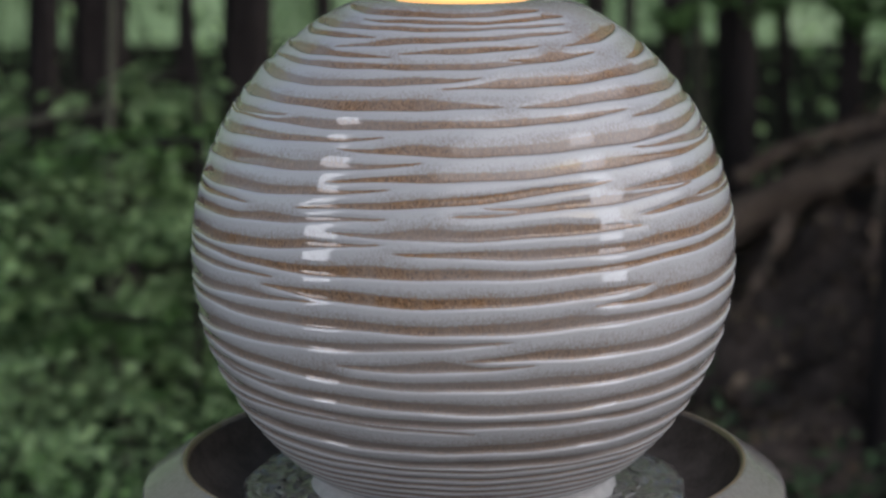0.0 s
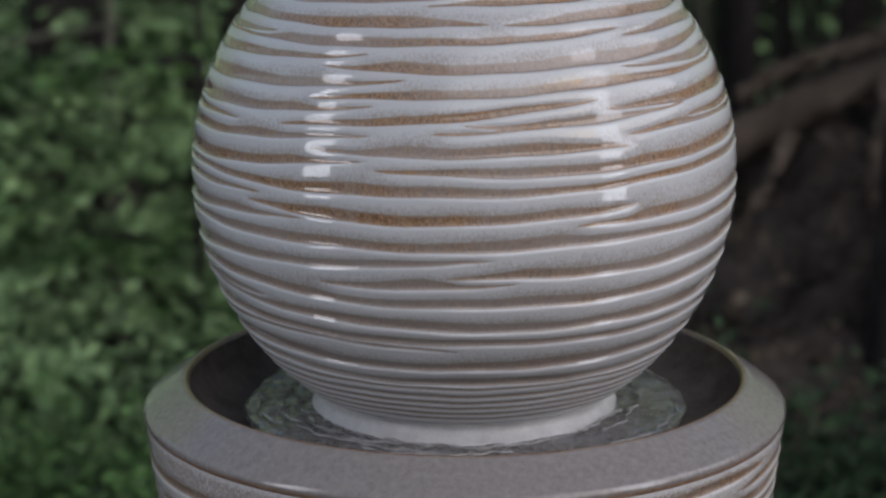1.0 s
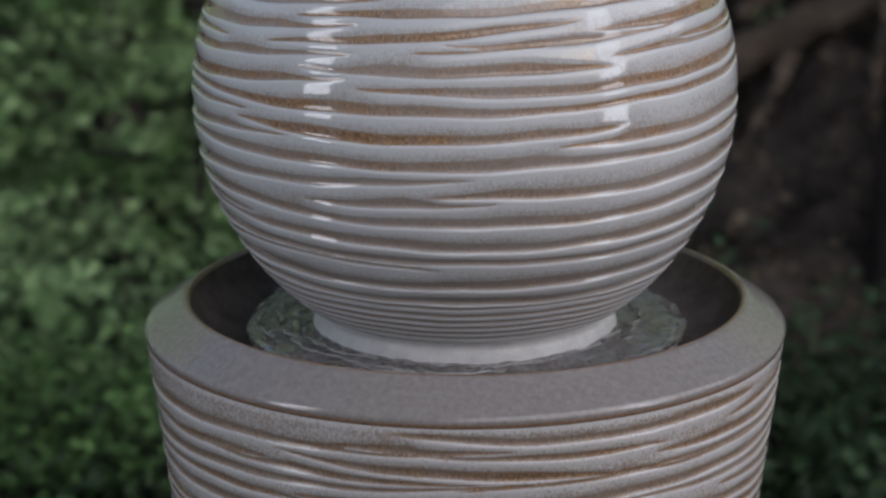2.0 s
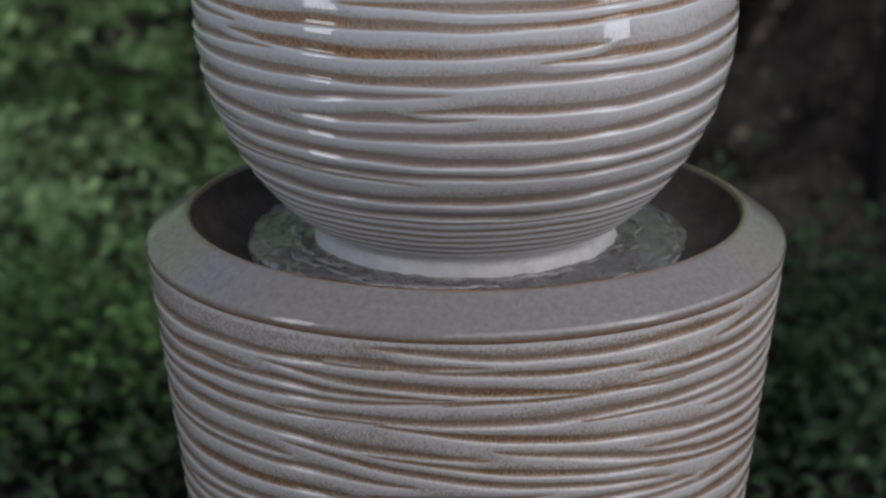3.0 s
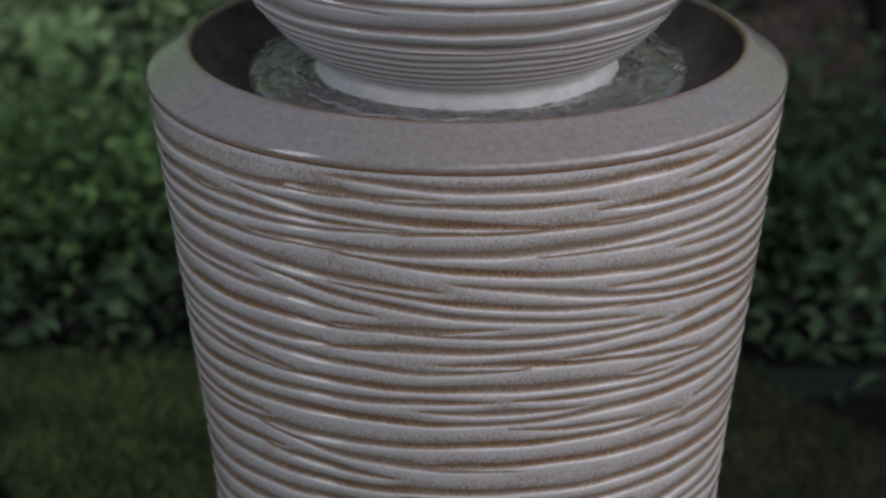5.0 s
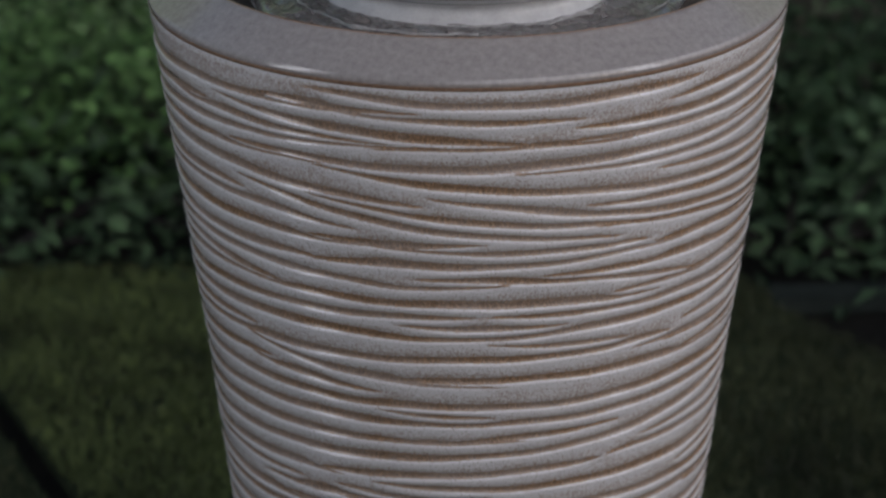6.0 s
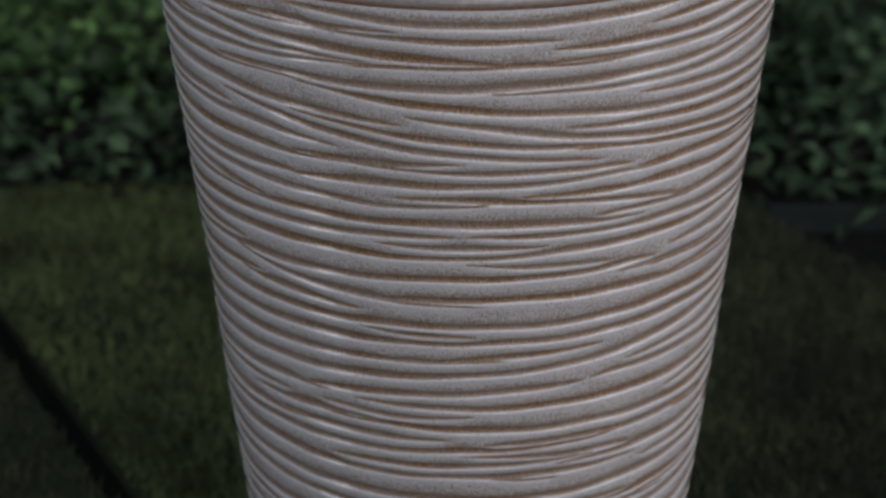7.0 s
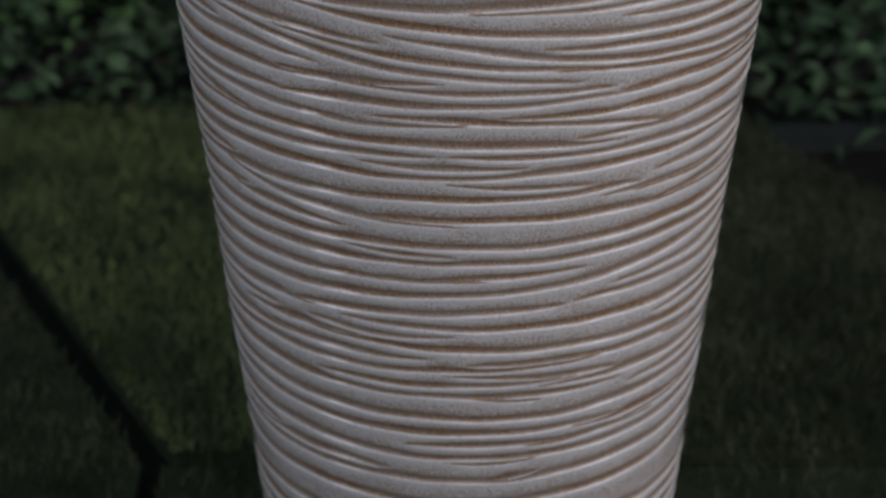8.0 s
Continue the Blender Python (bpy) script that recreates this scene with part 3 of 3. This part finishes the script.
def tree_thing(x, y, width, tall, mat, seed, label, sprays=(), leaf=LEAF_BRIGHT, base=0.0, lean=0.0):
    """A trunk that tapers and wavers, limbs, and flat sprays of leaves."""
    ob = thing("tree", pose(x, y, base), label, "tree", "young trees of the wood")
    r = random.Random(seed)
    prof = []
    for i in range(26):
        z = tall * i / 25
        prof.append((width / 2 * (1 - 0.35 * i / 25) * (1 + 0.5 * math.exp(-z / 0.06)), z))
    v, f = rings(prof, 20, lambda a, i: 0.05 * width * (np.sin(3 * a + i * 0.4 + seed) + 0.6 * np.sin(7 * a - i * 0.2)))
    v[:, 0] += lean * v[:, 2] + 0.012 * np.sin(v[:, 2] * 5 + seed)
    joined("trunk", mesh("trunk", v, f, mat), ob)
    for z, length, turn in [(r.uniform(0.4, 0.95) * tall, r.uniform(0.25, 0.6), r.uniform(0, 6.28)) for _ in range(4)] + list(sprays):
        a = Vector((lean * z, 0, z))
        twig("limb", a, a + Vector((math.cos(turn) * length, math.sin(turn) * length, r.uniform(-0.05, 0.06))), 0.009, mat, ob)

    def place(rng):
        if sprays and rng.uniform() < 0.85:
            z, length, turn = sprays[rng.integers(len(sprays))]
            t, w = (0.2 + 0.27 * rng.integers(4)) * length + rng.normal(0, 0.028), rng.normal(0, 0.035)
            return (math.cos(turn) * t - math.sin(turn) * w, math.sin(turn) * t + math.cos(turn) * w, z + rng.normal(0, 0.012) - 0.14 * t + 0.02 * math.sin(t * 40 + z * 90))
        q = rng.normal(0, 0.32, 2)
        return (q[0], q[1], tall * rng.uniform(0.75, 1.12))

    leaf_cloud("crown", 200 + 240 * len(sprays), place, 0.016, leaf, ob, seed, 0.45)
    return ob


def build_wood():
    def boughs(seed, count):
        r = random.Random(seed)
        return [(0.06 + 0.56 * (k + r.random()) / count, r.uniform(0.16, 0.38), r.choice((0.0, math.pi)) + r.uniform(-0.7, 0.3)) for k in range(count)]

    bark_words, pale_words = "slim dark trunk with light green leaf sprays", "slim pale trunk with light green leaves"
    for x, y, w, mat, sprays, leaf in (
            (-0.77, 2.70, 0.060, BARK, boughs(1, 5), LEAF_BRIGHT), (-0.66, 2.76, 0.102, BARK, boughs(2, 7), LEAF_BRIGHT),
            (-0.525, 2.90, 0.030, BARK, boughs(3, 6), LEAF_BRIGHT), (-0.40, 2.78, 0.094, BARK, boughs(4, 6), LEAF_BRIGHT),
            (-0.95, 2.60, 0.05, PALE_BARK, boughs(5, 7), LEAF_BRIGHT), (-0.59, 2.35, 0.014, PALE_BARK, boughs(6, 7), LEAF_BRIGHT),
            (-0.86, 2.30, 0.016, BARK, boughs(7, 7), LEAF_BRIGHT), (-0.44, 2.2, 0.012, BARK, boughs(8, 5), LEAF_MID),
            (0.24, 2.85, 0.042, BARK, [(0.9, 0.3, 3.0)], LEAF_BRIGHT),
            (0.34, 3.10, 0.028, PALE_BARK, [], LEAF_BRIGHT),
            (0.40, 2.80, 0.047, BARK, [(0.85, 0.3, 0.4)], LEAF_BRIGHT),
            (0.455, 3.0, 0.030, PALE_BARK, [], LEAF_BRIGHT),
            (0.51, 2.80, 0.062, BARK, [(0.80, 0.4, 0.1)], LEAF_MID),
            (0.64, 3.10, 0.028, BARK, [], LEAF_BRIGHT),
            (0.735, 2.85, 0.048, BARK, [(0.80, 0.35, 3.4), (0.74, 0.3, -1.0)], LEAF_MID),
            (0.95, 2.90, 0.07, BARK, [(0.8, 0.4, 3.1)], LEAF_MID),
            (-1.12, 3.5, 0.07, BARK, [(0.55, 0.4, -1.0)], LEAF_BRIGHT), (-0.86, 3.7, 0.05, PALE_BARK, [], LEAF_BRIGHT),
            (-0.30, 3.6, 0.045, BARK, [], LEAF_BRIGHT), (0.58, 3.6, 0.05, BARK, [], LEAF_BRIGHT), (0.83, 3.5, 0.04, PALE_BARK, [], LEAF_BRIGHT),
            (0.685, 1.92, 0.10, BARK, [], LEAF_SHADED)):
        tree_thing(x, y, w, 3.0, mat, int((x + 2) * 100), bark_words if mat is BARK else pale_words, sprays, leaf)
    for x, y, w, d, h, n, mat, size in (
            (-0.85, 1.85, 0.5, 0.35, 0.30, 1150, LEAF_BRIGHT, 0.0125), (-0.45, 1.85, 0.4, 0.3, 0.22, 900, LEAF_BRIGHT, 0.0125),
            (-0.68, 1.40, 0.55, 0.3, 0.22, 2700, LEAF_MID, 0.012), (-0.28, 1.35, 0.45, 0.25, 0.19, 1700, LEAF_MID, 0.012),
            (-0.62, 1.12, 0.5, 0.18, 0.10, 700, LEAF_SHADED, 0.014), (-0.20, 1.12, 0.4, 0.18, 0.09, 500, LEAF_SHADED, 0.014),
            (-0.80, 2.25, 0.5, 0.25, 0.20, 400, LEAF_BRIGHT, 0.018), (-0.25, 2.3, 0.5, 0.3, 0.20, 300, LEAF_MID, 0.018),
            (0.42, 1.45, 0.5, 0.25, 0.24, 1500, LEAF_SHADED, 0.016), (0.78, 1.40, 0.45, 0.25, 0.26, 1400, LEAF_SHADED, 0.016),
            (0.40, 1.12, 0.5, 0.2, 0.12, 600, LEAF_SHADED, 0.018), (0.75, 1.15, 0.4, 0.2, 0.13, 500, LEAF_SHADED, 0.018),
            (0.08, 1.55, 0.5, 0.3, 0.3, 900, LEAF_SHADED, 0.018),
            (-0.95, 3.05, 0.6, 0.3, 0.26, 700, LEAF_MID, 0.018), (-0.45, 3.1, 0.6, 0.3, 0.24, 700, LEAF_MID, 0.018), (-0.70, 3.3, 0.8, 0.3, 0.36, 900, LEAF_MID, 0.02),
            (-1.05, 3.7, 0.9, 0.5, 0.95, 550, LEAF_BRIGHT, 0.022), (-0.35, 3.9, 0.9, 0.5, 0.9, 550, LEAF_BRIGHT, 0.022),
            (0.45, 4.0, 0.9, 0.5, 0.95, 450, LEAF_BRIGHT, 0.022), (1.15, 3.8, 0.8, 0.5, 0.95, 400, LEAF_BRIGHT, 0.022)):
        shrub(x, y, w, d, h, n, mat, int(x * 100 + y * 37), "dense leafy green shrub at the wood's edge" if mat is not LEAF_SHADED else "low green ivy shrub, leaf colour darkened for shade", size)


build_wood()


def bank():
    """A bank of bare earth and roots that climbs to the right behind the fountain."""
    n, verts, faces = 70, [], []
    for i in range(n):
        for j in range(n):
            x, y = 0.05 + 1.9 * i / (n - 1), 1.55 + 1.3 * j / (n - 1)
            t = min(1, max(0, (y - 1.60) / 0.75))
            rise = max(0.0, min(0.85, 0.34 + 0.55 * (x - 0.46))) * t * t * (3 - 2 * t)
            rise *= min(1, max(0, (x - 0.05) / 0.3))
            z = rise + (0.08 * noise.noise((x * 6, y * 6, 0)) + 0.05 * noise.noise((x * 17, y * 17, 3)) + 0.024 * noise.noise((x * 50, y * 50, 7))) * t
            verts.append((x, y, max(-0.02, z - 0.01)))
    for i in range(n - 1):
        for j in range(n - 1):
            faces.append((i * n + j, (i + 1) * n + j, (i + 1) * n + j + 1, i * n + j + 1))
    tagged(new("earth_bank", mesh("earth_bank", verts, faces, EARTH)), "dark brown bare earth bank with roots", "bank", kind="structure")
    rng = np.random.default_rng(9)
    litter, faces = [], []
    for _ in range(4200):
        c = Vector(verts[rng.integers(len(verts))]) + Vector((*rng.normal(0, 0.012, 2), 0.006))
        m, k, q = Euler(rng.normal(0, 0.7, 3)).to_matrix(), len(litter), rng.uniform(0.006, 0.022)
        litter += [c + m @ Vector(p) for p in ((-q, 0, 0), (0, -q * 0.6, q * 0.2), (q, 0, 0), (0, q * 0.6, q * 0.2))]
        faces.append((k, k + 1, k + 2, k + 3))
    tagged(new("leaf_litter", mesh("leaf_litter", litter, faces, DRY_LEAF, False)), "scattered dry brown leaves on the earth bank", "leaf litter", kind="stuff")


bank()


def fallen_log():
    """A barkless trunk that lies up the bank, with a broken side branch."""
    log = thing("fallen_log", pose(0.42, 2.34, 0.375), "weathered pale brown fallen log lying on the bank", "log")
    for name, a, b_, r0, r1 in (("stem", (-0.04, -0.02, -0.03), (0.62, 0.06, 0.36), 0.038, 0.026), ("side_branch", (0.05, 0.06, 0.09), (0.33, 0.22, 0.19), 0.016, 0.010),
                                ("root", (0.0, -0.02, 0.0), (-0.10, -0.10, -0.14), 0.026, 0.008),
                                ("root", (0.14, -0.02, 0.05), (0.02, -0.16, -0.08), 0.014, 0.006), ("root", (0.3, 0.0, 0.15), (0.22, -0.15, -0.02), 0.016, 0.005),
                                ("side_branch", (0.22, 0.02, 0.12), (0.56, -0.05, 0.22), 0.015, 0.007), ("side_branch", (0.3, 0.05, 0.2), (0.5, 0.12, 0.42), 0.011, 0.005)):
        a, b_ = Vector(a), Vector(b_)
        d = b_ - a
        v, f = rings([(max(0.0005, r0 + (r1 - r0) * i / 30) * (0.02 if i in (0, 30) else 1), d.length * i / 30) for i in range(31)], 18,
                     lambda q, i: 0.12 * r0 * np.sin(3 * q + i * 0.5) + 0.06 * r0 * np.sin(8 * q - i))
        turn = d.to_track_quat("Z", "Y").to_matrix()
        v = [Vector(p) + 0.012 * Vector((noise.noise(Vector(p) * 38), noise.noise(Vector(p) * 38 + Vector((9, 0, 0))), 0)) for p in v]
        v = [a + turn @ Vector((p[0] + 0.02 * math.sin(p[2] * 9), p[1] + 0.03 * math.sin(p[2] * 6 + 1), p[2])) for p in v]
        joined(name, mesh(name, v, f, LOG_BARK), log)


fallen_log()


def edging_stone():
    """A low slate edging strip behind the turf."""
    bm = bmesh.new()
    bmesh.ops.create_cube(bm, size=1, matrix=pose(0.80, 0.955, 0.012, 0, 0, 4) @ Matrix.Diagonal((0.9, 0.045, 0.024, 1)))
    bmesh.ops.bevel(bm, geom=bm.edges[:], offset=0.004, segments=2, affect="EDGES")
    me = bpy.data.meshes.new("edging_stone")
    bm.to_mesh(me)
    bm.free()
    me.materials.append(SLATE)
    tagged(new("edging_stone", me), "low grey slate edging strip behind the turf", "edging")


edging_stone()


# ---------------------------------------------------------------- distance
def distance():
    # emission and tall bright bands stand in for daylight on the far wood
    m, tree, b = material("far_wood_glow", 0.9)
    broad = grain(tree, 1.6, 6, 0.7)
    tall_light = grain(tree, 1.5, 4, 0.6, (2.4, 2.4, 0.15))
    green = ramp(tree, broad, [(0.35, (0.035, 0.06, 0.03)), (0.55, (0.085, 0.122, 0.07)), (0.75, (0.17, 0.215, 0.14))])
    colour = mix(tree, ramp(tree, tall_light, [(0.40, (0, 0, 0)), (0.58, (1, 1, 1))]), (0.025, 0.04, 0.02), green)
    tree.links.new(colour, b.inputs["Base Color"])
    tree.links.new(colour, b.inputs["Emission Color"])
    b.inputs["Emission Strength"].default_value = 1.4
    # unseen dark ring behind the viewpoint, added to keep green bounce off the glaze
    shade = plain_material("near_screen", (0.012, 0.014, 0.012), (0.05, 0.052, 0.046), 2.0, 0.95, 0.5)
    for name, mat, far, words in (("glow_backdrop_far", m, True, "glowing green backdrop standing in for the daylit wood beyond"), ("unseen_screen", shade, False, "unseen dim ring added to shape light and reflections")):
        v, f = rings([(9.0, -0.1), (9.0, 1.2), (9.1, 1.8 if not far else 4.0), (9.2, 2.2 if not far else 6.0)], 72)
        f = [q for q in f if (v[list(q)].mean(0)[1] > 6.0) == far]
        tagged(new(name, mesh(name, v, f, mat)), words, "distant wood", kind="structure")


distance()


# ---------------------------------------------------------------- what moves
def motions():
    times = [0.5 * i for i in range(17)]
    walk(fountain, [(t, pose(0, 0, 0, 0, 0, -3.922 * t)) for t in times])
    walk(basin_water, [(t, pose(0, 0, 0.0006 * math.sin(t * 5), 0, 0, 9.0 * t)) for t in times])
    for ob, turn in ripples:
        walk(ob, [(t, pose(0, 0, 0.0004 * math.sin(t * 4 + turn), 0, 0, turn * t)) for t in times])
    # each run of water slides down a meridian of the globe
    for ob, angle, start, speed in streams:
        walk(ob, [(t, pose(0, 0, 0.855, 0, 0, math.degrees(angle)) @ pose(0, 0, 0, speed * t - start)) for t in times])


motions()
